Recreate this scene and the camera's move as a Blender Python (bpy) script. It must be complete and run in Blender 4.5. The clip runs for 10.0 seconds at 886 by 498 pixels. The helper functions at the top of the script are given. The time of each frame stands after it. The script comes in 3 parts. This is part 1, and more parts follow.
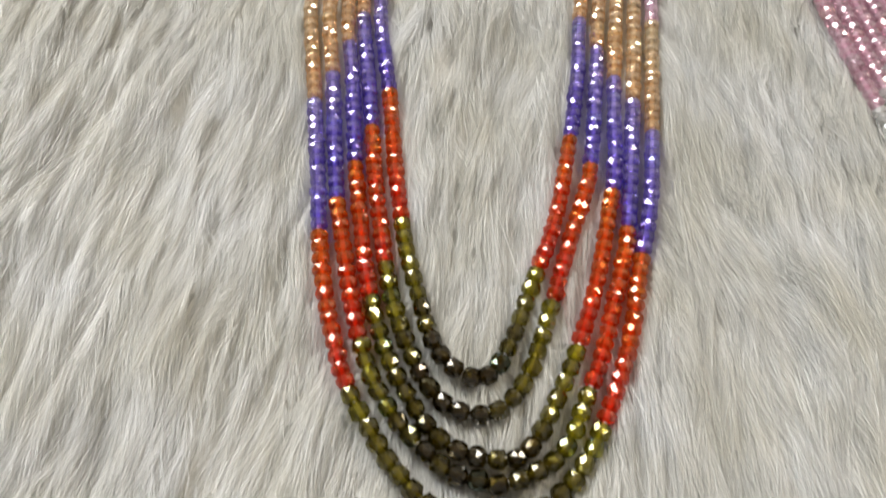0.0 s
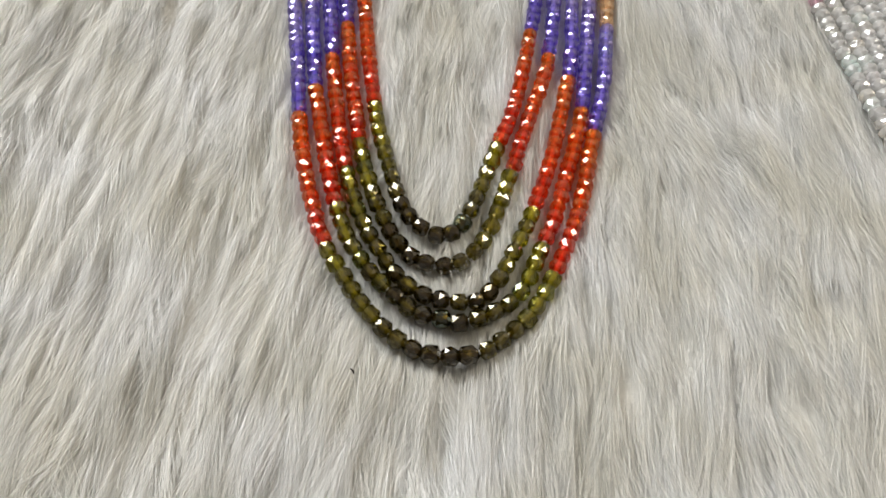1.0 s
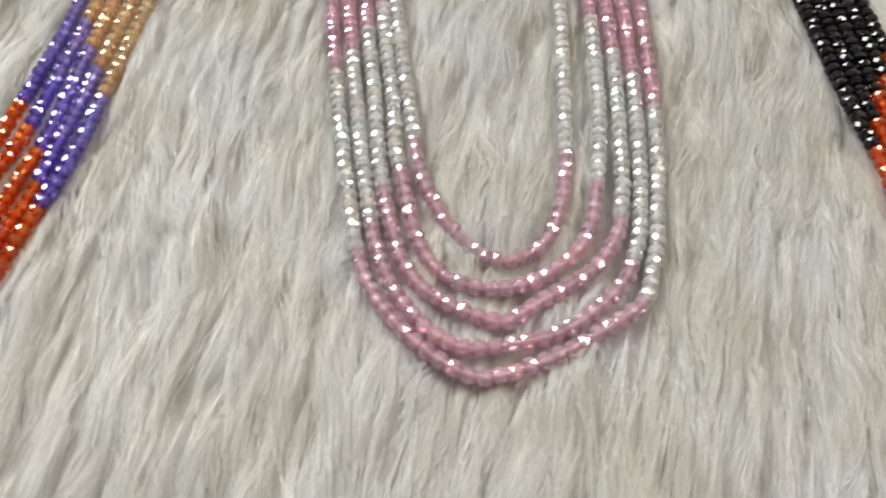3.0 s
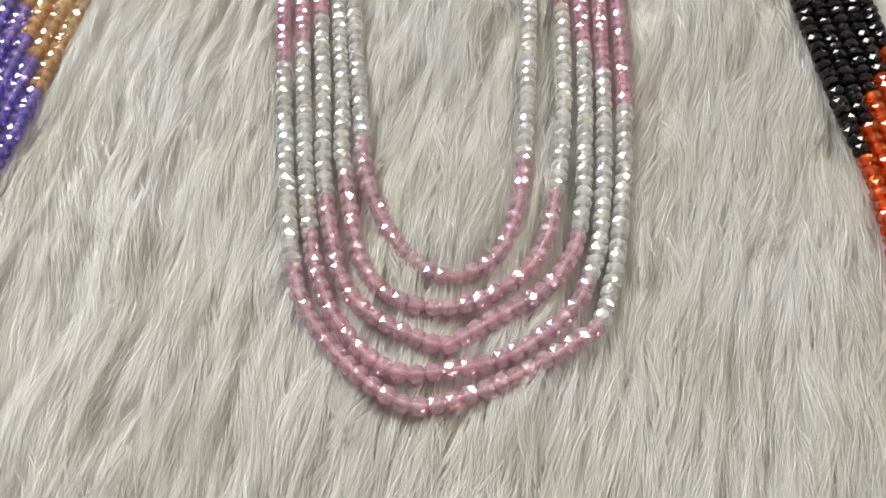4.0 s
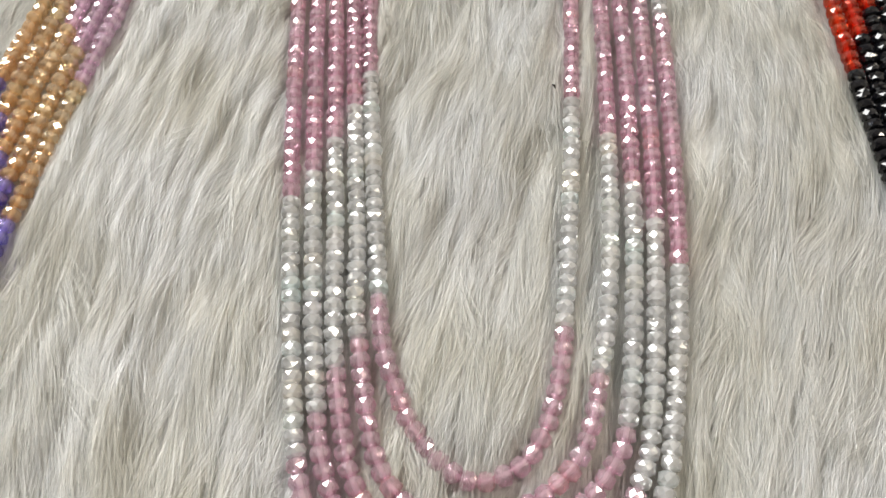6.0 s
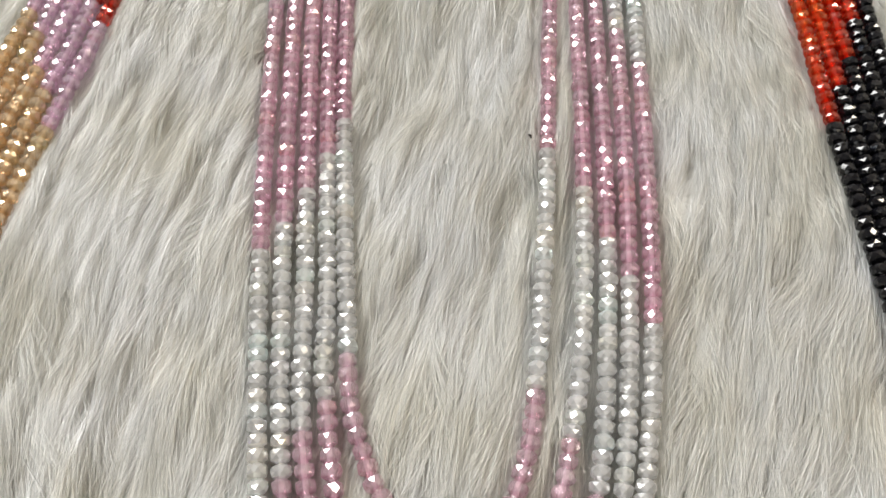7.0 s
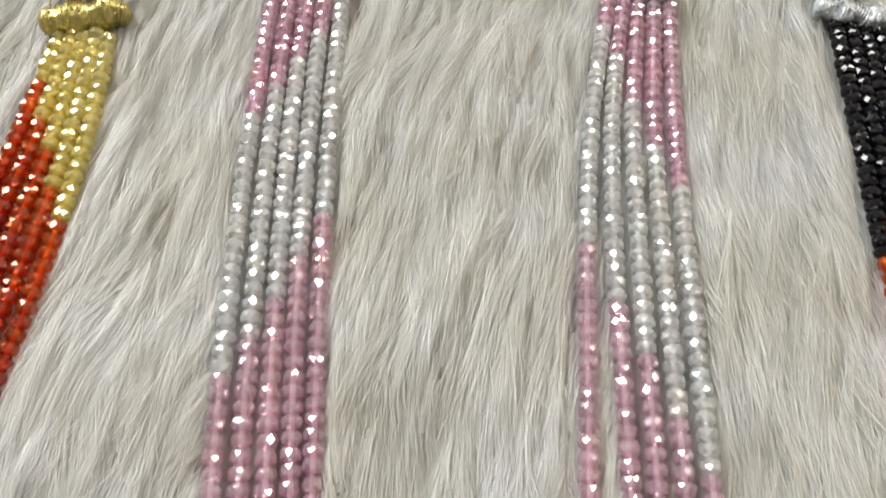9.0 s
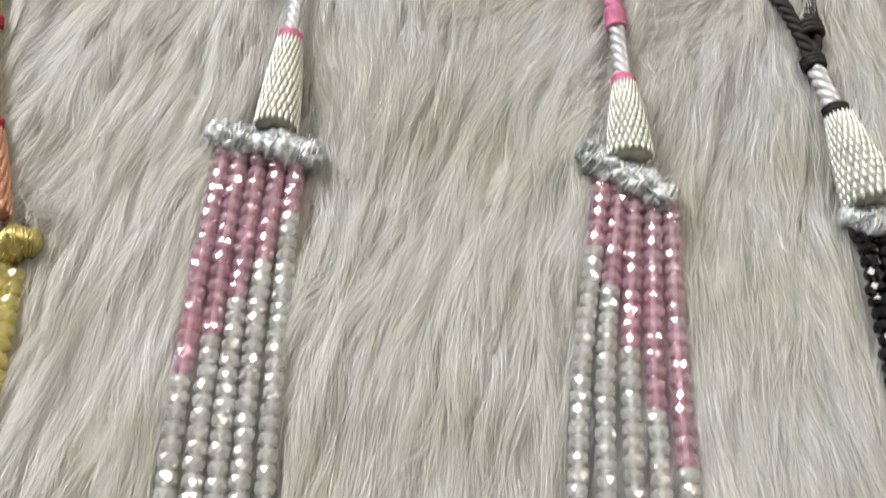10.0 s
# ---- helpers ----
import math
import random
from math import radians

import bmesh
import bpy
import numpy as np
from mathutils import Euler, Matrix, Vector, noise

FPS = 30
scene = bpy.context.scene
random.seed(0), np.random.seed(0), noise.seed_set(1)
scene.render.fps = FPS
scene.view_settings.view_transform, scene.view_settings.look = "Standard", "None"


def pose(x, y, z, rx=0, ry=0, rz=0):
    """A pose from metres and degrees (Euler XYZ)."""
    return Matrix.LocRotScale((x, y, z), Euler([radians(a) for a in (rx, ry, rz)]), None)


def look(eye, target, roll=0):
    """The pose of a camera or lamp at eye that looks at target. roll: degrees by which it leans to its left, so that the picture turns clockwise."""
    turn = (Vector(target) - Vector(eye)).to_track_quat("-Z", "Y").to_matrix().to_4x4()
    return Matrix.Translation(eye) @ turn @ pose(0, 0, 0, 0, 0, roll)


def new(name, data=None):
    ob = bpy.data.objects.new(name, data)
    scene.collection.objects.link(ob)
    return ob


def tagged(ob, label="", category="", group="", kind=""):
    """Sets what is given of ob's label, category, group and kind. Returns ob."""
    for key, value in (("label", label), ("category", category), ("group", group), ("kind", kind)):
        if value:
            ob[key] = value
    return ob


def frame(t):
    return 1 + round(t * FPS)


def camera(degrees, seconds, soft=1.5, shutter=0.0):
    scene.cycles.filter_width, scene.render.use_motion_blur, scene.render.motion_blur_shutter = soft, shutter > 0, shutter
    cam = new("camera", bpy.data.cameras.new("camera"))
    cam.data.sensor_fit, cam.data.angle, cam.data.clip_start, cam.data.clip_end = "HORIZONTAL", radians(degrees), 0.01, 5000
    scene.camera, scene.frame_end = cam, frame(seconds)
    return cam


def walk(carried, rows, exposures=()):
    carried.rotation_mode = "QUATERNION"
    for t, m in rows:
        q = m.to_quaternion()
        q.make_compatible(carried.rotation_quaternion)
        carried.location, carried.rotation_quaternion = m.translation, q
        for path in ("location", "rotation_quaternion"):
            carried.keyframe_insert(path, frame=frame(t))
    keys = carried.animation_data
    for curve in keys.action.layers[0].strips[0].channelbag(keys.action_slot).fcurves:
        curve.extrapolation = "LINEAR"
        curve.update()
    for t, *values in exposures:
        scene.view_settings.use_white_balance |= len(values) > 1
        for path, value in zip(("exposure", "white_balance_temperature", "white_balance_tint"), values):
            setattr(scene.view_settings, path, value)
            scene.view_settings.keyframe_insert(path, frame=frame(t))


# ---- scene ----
cam = camera(60.0, 10.0, soft=1.5, shutter=0.3)
PATH = [
    (0, (0.01953, -0.01134, 0.12349), (0.01470, 0.05982, 0), 5.99),
    (0.5, (0.02508, -0.02967, 0.12329), (0.02083, 0.03958, 0), 5.84),
    (1, (0.02952, -0.03537, 0.12620), (0.02506, 0.03314, 0), 5.39),
    (1.5, (0.04164, -0.02992, 0.12767), (0.03721, 0.03894, 0), 5.65),
    (2, (0.07825, -0.01641, 0.13319), (0.06981, 0.04972, 0), 2.76),
    (2.5, (0.11862, -0.00648, 0.13539), (0.10629, 0.05978, 0), -0.24),
    (3, (0.14697, -0.00372, 0.12973), (0.13376, 0.07044, 0), 0.11),
    (3.2, (0.15499, 0.00102, 0.12963), (0.13899, 0.07315, 0), -1.65),
    (4.3, (0.15910, 0.01485, 0.12181), (0.14389, 0.07555, 0), -2.03),
    (4.5, (0.15242, 0.01861, 0.12093), (0.13793, 0.07732, 0), -0.88),
    (5, (0.15187, 0.03400, 0.12305), (0.13622, 0.09092, 0), -2.03),
    (5.5, (0.14897, 0.04278, 0.12380), (0.13398, 0.10142, 0), -0.82),
    (5.7, (0.14677, 0.04468, 0.12288), (0.13156, 0.10472, 0), -0.96),
    (6.8, (0.14543, 0.05896, 0.12420), (0.13421, 0.11475, 0), 1.86),
    (7, (0.14699, 0.05919, 0.12519), (0.13383, 0.12010, 0), 1.35),
    (7.5, (0.14274, 0.07260, 0.12133), (0.13129, 0.12893, 0), 1.81),
    (8, (0.13499, 0.09472, 0.12042), (0.12521, 0.15373, 0), 4.41),
    (8.5, (0.13257, 0.11711, 0.12146), (0.12193, 0.17644, 0), 3.29),
    (9, (0.12522, 0.14230, 0.12012), (0.11473, 0.19949, 0), 2.82),
    (9.5, (0.12348, 0.16555, 0.11881), (0.11251, 0.22163, 0), 1.74),
    (10, (0.12008, 0.19323, 0.12018), (0.10955, 0.24968, 0), 1.88),
]
EXPOSURES = [(0, -0.18), (1.5, -0.18), (3.0, -0.13), (8.5, -0.17), (10, -0.29)]
walk(cam, [(t, look(eye, target, roll)) for t, eye, target, roll in PATH], EXPOSURES)

# ---- light: daylight through one large window of a plain room ----
MM = 0.001
world = bpy.data.worlds.new("world")
scene.world = world
world.use_nodes = True
wn = world.node_tree
sky = wn.nodes.new("ShaderNodeTexSky")
sky.sky_type, sky.sun_disc = "NISHITA", False
sky.sun_elevation, sky.sun_rotation = radians(40), radians(90)
wn.links.new(sky.outputs[0], wn.nodes["Background"].inputs["Color"])
wn.nodes["Background"].inputs["Strength"].default_value = 0.12

WINDOW_Y, WINDOW_Z = (0.65, 1.95), (0.9, 2.2)
window_light = new("window_light", bpy.data.lights.new("window_light", "AREA"))
window_light.data.shape, window_light.data.size, window_light.data.size_y = "RECTANGLE", 1.27, 1.27
window_light.data.energy, window_light.data.color = 96.0, (0.985, 0.98, 0.95)
window_light.matrix_world = look((-1.42, 1.3, 1.55), (0.12, 0.2, 0.2))
CEILING_LAMP = (1.45, 1.25, 2.32)
lamp_light = new("ceiling_lamp_light", bpy.data.lights.new("ceiling_lamp_light", "AREA"))
lamp_light.data.shape, lamp_light.data.size = "DISK", 0.76
lamp_light.data.energy, lamp_light.data.color = 44.0, (1.0, 0.90, 0.74)
lamp_light.matrix_world = look(CEILING_LAMP, (CEILING_LAMP[0], CEILING_LAMP[1], 0))


# ---- materials ----
def material(name, colour, rough=0.5, metal=0.0):
    m = bpy.data.materials.new(name)
    m.use_nodes = True
    p = m.node_tree.nodes["Principled BSDF"]
    p.inputs["Base Color"].default_value = (*colour, 1)
    p.inputs["Roughness"].default_value, p.inputs["Metallic"].default_value = rough, metal
    return m, m.node_tree, p


def varied(name, colour, rough, metal=0.0, scale=900.0, amount=0.35, bump=0.3, depth=0.0002):
    """A surface whose colour and relief vary at two scales."""
    m, tree, p = material(name, colour, rough, metal)
    at = tree.nodes.new("ShaderNodeTexCoord")
    fine, broad = tree.nodes.new("ShaderNodeTexNoise"), tree.nodes.new("ShaderNodeTexNoise")
    fine.inputs["Scale"].default_value, broad.inputs["Scale"].default_value = scale, scale / 7
    fine.inputs["Detail"].default_value = 4
    mean = tree.nodes.new("ShaderNodeMath")
    mean.operation = "MULTIPLY"
    ramp = tree.nodes.new("ShaderNodeMapRange")
    ramp.inputs["From Min"].default_value, ramp.inputs["From Max"].default_value = 0.12, 0.42
    ramp.inputs["To Min"].default_value, ramp.inputs["To Max"].default_value = 1 - amount, 1 + amount * 0.4
    mix = tree.nodes.new("ShaderNodeVectorMath")
    mix.operation = "SCALE"
    mix.inputs[0].default_value = colour
    relief = tree.nodes.new("ShaderNodeBump")
    relief.inputs["Strength"].default_value, relief.inputs["Distance"].default_value = bump, depth
    for n in (fine, broad):
        tree.links.new(at.outputs["Object"], n.inputs["Vector"])
    tree.links.new(fine.outputs["Fac"], mean.inputs[0])
    tree.links.new(broad.outputs["Fac"], mean.inputs[1])
    tree.links.new(mean.outputs[0], ramp.inputs["Value"])
    tree.links.new(ramp.outputs[0], mix.inputs["Scale"])
    tree.links.new(mix.outputs[0], p.inputs["Base Color"])
    tree.links.new(fine.outputs["Fac"], relief.inputs["Height"])
    tree.links.new(relief.outputs[0], p.inputs["Normal"])
    return m


def crystal(name, colour, clear=0.5, milk=0.10, rough=0.03, ior=1.8, inner=0.16):
    """Cut glass: a clear tinted body that bends some of the light and lets some straight through, a little milk in it,
    light thrown back from its inner facets, and a gloss on every outer one; each bead a little different."""
    m = bpy.data.materials.new(name)
    m.use_nodes = True
    tree = m.node_tree
    tree.nodes.remove(tree.nodes["Principled BSDF"])
    info, isle = tree.nodes.new("ShaderNodeObjectInfo"), tree.nodes.new("ShaderNodeNewGeometry")
    both, wrap = tree.nodes.new("ShaderNodeMath"), tree.nodes.new("ShaderNodeMath")
    both.operation, wrap.operation = "ADD", "FRACT"
    vary = tree.nodes.new("ShaderNodeMapRange")
    vary.inputs["To Min"].default_value, vary.inputs["To Max"].default_value = 0.88, 1.0
    tint = tree.nodes.new("ShaderNodeVectorMath")
    tint.operation = "SCALE"
    tint.inputs[0].default_value = colour
    tree.links.new(info.outputs["Random"], both.inputs[0])
    tree.links.new(isle.outputs["Random Per Island"], both.inputs[1])
    tree.links.new(both.outputs[0], wrap.inputs[0])
    tree.links.new(wrap.outputs[0], vary.inputs["Value"])
    tree.links.new(vary.outputs[0], tint.inputs["Scale"])
    bent, see = tree.nodes.new("ShaderNodeBsdfRefraction"), tree.nodes.new("ShaderNodeBsdfTransparent")
    bent.inputs["IOR"].default_value, bent.inputs["Roughness"].default_value = 1.5, 0.03
    glow, shell, cloud = tree.nodes.new("ShaderNodeBsdfTranslucent"), tree.nodes.new("ShaderNodeBsdfDiffuse"), tree.nodes.new("ShaderNodeMixShader")
    gloss, lustre = tree.nodes.new("ShaderNodeBsdfGlossy"), tree.nodes.new("ShaderNodeValToRGB")
    marks = lustre.color_ramp.elements
    marks[0].position, marks[0].color = 0.70, (1, 1, 1, 1)
    marks[1].position, marks[1].color = 1.0, (1.0, 0.90, 0.96, 1)
    marks.new(0.80).color = (1.0, 0.84, 0.58, 1)
    marks.new(0.90).color = (0.66, 1.0, 0.95, 1)
    tree.links.new(wrap.outputs[0], lustre.inputs["Fac"])
    tree.links.new(lustre.outputs["Color"], gloss.inputs["Color"])
    tree.links.new(glow.outputs[0], cloud.inputs[1])
    tree.links.new(shell.outputs[0], cloud.inputs[2])
    gloss.inputs["Roughness"].default_value = rough
    through_, body, skin = (tree.nodes.new("ShaderNodeMixShader") for _ in range(3))
    through_.inputs["Fac"].default_value, body.inputs["Fac"].default_value = clear, milk
    edge = tree.nodes.new("ShaderNodeFresnel")
    edge.inputs["IOR"].default_value = ior
    for n in (bent, see, glow, shell):
        tree.links.new(tint.outputs[0], n.inputs["Color"])
    tree.links.new(bent.outputs[0], through_.inputs[1])
    tree.links.new(see.outputs[0], through_.inputs[2])
    tree.links.new(through_.outputs[0], body.inputs[1])
    tree.links.new(cloud.outputs[0], body.inputs[2])
    most = tree.nodes.new("ShaderNodeMath")
    most.operation = "MINIMUM"
    most.inputs[1].default_value = 0.24
    tree.links.new(edge.outputs[0], most.inputs[0])
    tree.links.new(most.outputs[0], skin.inputs["Fac"])
    cloud.inputs["Fac"].default_value = 0.65
    spark, depth_ = tree.nodes.new("ShaderNodeBsdfGlossy"), tree.nodes.new("ShaderNodeMixShader")
    spark.inputs["Roughness"].default_value, depth_.inputs["Fac"].default_value = 0.17, inner
    tree.links.new(tint.outputs[0], spark.inputs["Color"])
    tree.links.new(body.outputs[0], depth_.inputs[1])
    tree.links.new(spark.outputs[0], depth_.inputs[2])
    tree.links.new(depth_.outputs[0], skin.inputs[1])
    tree.links.new(gloss.outputs[0], skin.inputs[2])
    tree.links.new(skin.outputs[0], tree.nodes["Material Output"].inputs["Surface"])
    return m


def opaque_bead(name, colour):
    m, tree, p = material(name, colour, 0.06)
    p.inputs["IOR"].default_value = 1.62
    return m


def ombre(name, light, dark, steps=4, **more):
    """The shades of one colour of bead, light first."""
    return [crystal(f"{name} {i}", [a + (b - a) * i / (steps - 1) for a, b in zip(light, dark)], **more) for i in range(steps)]


BEADS = {
    "olive": ombre("olive crystal", (0.58, 0.52, 0.075), (0.17, 0.12, 0.02), clear=0.4, milk=0.02, ior=1.75),
    "red": ombre("red crystal", (1.0, 0.30, 0.035), (0.97, 0.12, 0.03), clear=0.68, milk=0.2, ior=1.8),
    "violet": ombre("violet crystal", (0.64, 0.56, 0.99), (0.43, 0.33, 0.93), clear=0.68, milk=0.16, ior=1.8),
    "gold": ombre("honey crystal", (1.0, 0.84, 0.62), (1.0, 0.73, 0.45), clear=0.78, milk=0.34, ior=1.95),
    "mauve": ombre("mauve crystal", (1.0, 0.84, 0.96), (1.0, 0.80, 0.94), clear=0.8, milk=0.32, ior=1.95),
    "maroon": ombre("scarlet crystal", (1.0, 0.26, 0.035), (0.80, 0.09, 0.04), clear=0.66, milk=0.18, ior=1.8),
    "yellow": ombre("yellow crystal", (1.0, 0.92, 0.44), (1.0, 0.88, 0.32), clear=0.84, milk=0.5, ior=1.95),
    "pink": ombre("pink crystal", (1.0, 0.80, 0.89), (1.0, 0.75, 0.86), clear=0.8, milk=0.32, ior=2.0),
    "white": ombre("clear crystal", (1.0, 1.0, 1.0), (0.985, 0.99, 0.998), clear=0.84, milk=0.42, ior=2.0),
    "black": [opaque_bead("black crystal", (0.006, 0.006, 0.008))] * 4,
    "coral": ombre("orange red crystal", (1.0, 0.24, 0.035), (0.95, 0.11, 0.035), clear=0.68, milk=0.22, ior=1.8),
}
THREAD = varied("bead thread", (0.90, 0.89, 0.88), 0.8)
SILVER = varied("silver wire", (0.88, 0.91, 0.94), 0.32, 0.3, 1400, 0.4, 0.5)
SILVER_DULL = varied("dull silver winding", (0.74, 0.80, 0.84), 0.36, 0.25, 900, 0.75, 0.9)
SILVER_WEAVE = varied("silver woven thread", (0.80, 0.82, 0.75), 0.34, 0.5, 1500, 0.3, 0.4)
GOLD = varied("gilt wire", (0.70, 0.60, 0.22), 0.36, 0.65, 1400, 0.4, 0.5)
COPPER_WEAVE = varied("rose copper woven thread", (0.80, 0.44, 0.31), 0.42, 0.55, 1500, 0.3, 0.4)
CAP_CORE = varied("grey cap lining", (0.50, 0.50, 0.44), 0.7)
PINK_THREAD = varied("pink silk thread", (0.74, 0.24, 0.42), 0.6, 0, 2500, 0.4, 0.5)
RED_THREAD = varied("crimson silk thread", (0.42, 0.012, 0.03), 0.6, 0, 2500, 0.4, 0.5)
BLACK_THREAD = varied("black silk thread", (0.012, 0.011, 0.012), 0.65, 0, 2500, 0.4, 0.5)
LILAC_CORD = varied("pale lilac metallic cord", (0.76, 0.76, 0.80), 0.42, 0.35, 1500, 0.3, 0.4)
COTTON = varied("white cotton wadding", (0.82, 0.81, 0.79), 0.9, 0, 1800, 0.2, 0.8)
PLASTER = varied("wall plaster", (0.34, 0.335, 0.325), 0.85, 0, 18, 0.12, 0.2, 0.002)
CEILING_PAINT = varied("ceiling paint", (0.52, 0.51, 0.49), 0.9, 0, 14, 0.08, 0.2, 0.002)
FLOORING = varied("floor boards", (0.20, 0.12, 0.065), 0.45, 0, 22, 0.4, 0.2, 0.002)
FRAME_PAINT = varied("white window paint", (0.80, 0.80, 0.78), 0.4, 0, 60, 0.1, 0.1)


def fur_material(name, colour):
    """White pile: every hair its own shade, light passing through as well as off it; broad shading is painted in as
    grey-cream noise.
    """
    m = bpy.data.materials.new(name)
    m.use_nodes = True
    tree = m.node_tree
    p = tree.nodes["Principled BSDF"]
    p.inputs["Roughness"].default_value = 0.38
    p.inputs["Specular IOR Level"].default_value = 0.7
    isle, at = tree.nodes.new("ShaderNodeNewGeometry"), tree.nodes.new("ShaderNodeTexCoord")
    # Warm dark and cool light patches: the pile's shading put into its colour.
    painted_shade = tree.nodes.new("ShaderNodeTexNoise")
    painted_shade.inputs["Scale"].default_value, painted_shade.inputs["Detail"].default_value = 42, 3
    ramp = tree.nodes.new("ShaderNodeValToRGB")
    ramp.color_ramp.elements[0].position, ramp.color_ramp.elements[1].position = 0.36, 0.66
    ramp.color_ramp.elements[0].color = (colour[0] * 0.88, colour[1] * 0.87, colour[2] * 0.82, 1)
    ramp.color_ramp.elements[1].color = (colour[0] * 0.99, colour[1] * 1.0, colour[2] * 1.02, 1)
    shade = tree.nodes.new("ShaderNodeMapRange")
    shade.inputs["To Min"].default_value, shade.inputs["To Max"].default_value = 0.66, 1.20
    tint = tree.nodes.new("ShaderNodeVectorMath")
    tint.operation = "SCALE"
    tree.links.new(at.outputs["Object"], painted_shade.inputs["Vector"])
    tree.links.new(painted_shade.outputs["Fac"], ramp.inputs["Fac"])
    tree.links.new(isle.outputs["Random Per Island"], shade.inputs["Value"])
    tree.links.new(ramp.outputs["Color"], tint.inputs[0])
    tree.links.new(shade.outputs[0], tint.inputs["Scale"])
    tree.links.new(tint.outputs[0], p.inputs["Base Color"])
    back, blend = tree.nodes.new("ShaderNodeBsdfTranslucent"), tree.nodes.new("ShaderNodeMixShader")
    blend.inputs["Fac"].default_value = 0.28
    tree.links.new(tint.outputs[0], back.inputs["Color"])
    tree.links.new(p.outputs[0], blend.inputs[1])
    tree.links.new(back.outputs[0], blend.inputs[2])
    tree.links.new(blend.outputs[0], tree.nodes["Material Output"].inputs["Surface"])
    return m


FUR = fur_material("white fur", (0.82, 0.815, 0.80))
UNDERCOAT = varied("fur undercoat", (0.68, 0.67, 0.635), 0.85, 0, 700, 0.12, 0.6, 0.0006)
BACKING = varied("fur backing", (0.66, 0.63, 0.57), 0.9, 0, 400, 0.35, 0.5, 0.001)


# ---- building helpers ----
def mesh_object(name, verts, faces, mat, parent=None, label="", smooth=False):
    me = bpy.data.meshes.new(name)
    me.from_pydata([tuple(v) for v in verts], [], faces)
    me.materials.append(mat)
    if smooth:
        me.polygons.foreach_set("use_smooth", [True] * len(me.polygons))
    ob = new(name, me)
    if parent:
        ob.parent = parent
    return tagged(ob, label)


def quick_mesh(name, verts, tris, mats, index=None, flat=True):
    """A mesh of triangles from arrays."""
    me = bpy.data.meshes.new(name)
    me.vertices.add(len(verts))
    me.vertices.foreach_set("co", np.asarray(verts, np.float32).ravel())
    me.loops.add(3 * len(tris))
    me.loops.foreach_set("vertex_index", np.asarray(tris, np.int32).ravel())
    me.polygons.add(len(tris))
    me.polygons.foreach_set("loop_start", np.arange(0, 3 * len(tris), 3, dtype=np.int32))
    for m in mats:
        me.materials.append(m)
    if index is not None:
        me.polygons.foreach_set("material_index", np.asarray(index, np.int32))
    me.update(calc_edges=True)
    if flat:
        me.shade_flat()
    return me


def box(name, lo, hi, mat, parent=None, label=""):
    v = [(x, y, z) for x in (lo[0], hi[0]) for y in (lo[1], hi[1]) for z in (lo[2], hi[2])]
    f = [(0, 1, 3, 2), (4, 6, 7, 5), (0, 4, 5, 1), (2, 3, 7, 6), (0, 2, 6, 4), (1, 5, 7, 3)]
    return mesh_object(name, v, f, mat, parent, label)


def smooth_path(points, step):
    """A Catmull-Rom course through the points, at even steps: places and directions."""
    p = np.asarray(points, float)
    p = np.vstack([2 * p[0] - p[1], p, 2 * p[-1] - p[-2]])
    t = np.linspace(0, 1, 24, endpoint=False)[:, None]
    run = []
    for a, b, c, d in zip(p[:-3], p[1:-2], p[2:-1], p[3:]):
        run.append(0.5 * (2 * b + (c - a) * t + (2 * a - 5 * b + 4 * c - d) * t**2 + (3 * b - a - 3 * c + d) * t**3))
    run = np.vstack(run + [p[-2:-1]])
    far = np.r_[0, np.cumsum(np.linalg.norm(np.diff(run, axis=0), axis=1))]
    at = np.arange(0, far[-1], step)
    out = np.stack([np.interp(at, far, run[:, k]) for k in range(p.shape[1])], 1)
    way = np.gradient(out, axis=0)
    return out, way / np.linalg.norm(way, axis=1, keepdims=True)


def tube(points, radii, sides=8, close=True):
    """Vertices and faces of a tube along 3D points."""
    pts = np.asarray(points, float)
    radii = np.broadcast_to(np.asarray(radii, float), (len(pts),))
    way = np.gradient(pts, axis=0)
    way /= np.linalg.norm(way, axis=1, keepdims=True) + 1e-12
    verts, side = [], None
    for q, w, r in zip(pts, way, radii):
        if side is None:
            side = np.cross(w, (0, 0, 1.0) if abs(w[2]) < 0.9 else (1.0, 0, 0))
        side = side - w * (side @ w)
        side /= np.linalg.norm(side)
        up = np.cross(w, side)
        verts += [q + r * (math.cos(a) * side + math.sin(a) * up) for a in np.linspace(0, 2 * math.pi, sides, endpoint=False)]
    faces = [(i * sides + j, i * sides + (j + 1) % sides, (i + 1) * sides + (j + 1) % sides, (i + 1) * sides + j)
             for i in range(len(pts) - 1) for j in range(sides)]
    if close:
        faces += [tuple(range(sides))[::-1], tuple(range((len(pts) - 1) * sides, len(pts) * sides))]
    return verts, faces


def joined(pieces):
    verts, faces = [], []
    for v, f in pieces:
        n = len(verts)
        verts += list(v)
        faces += [tuple(i + n for i in q) for q in f]
    return verts, faces


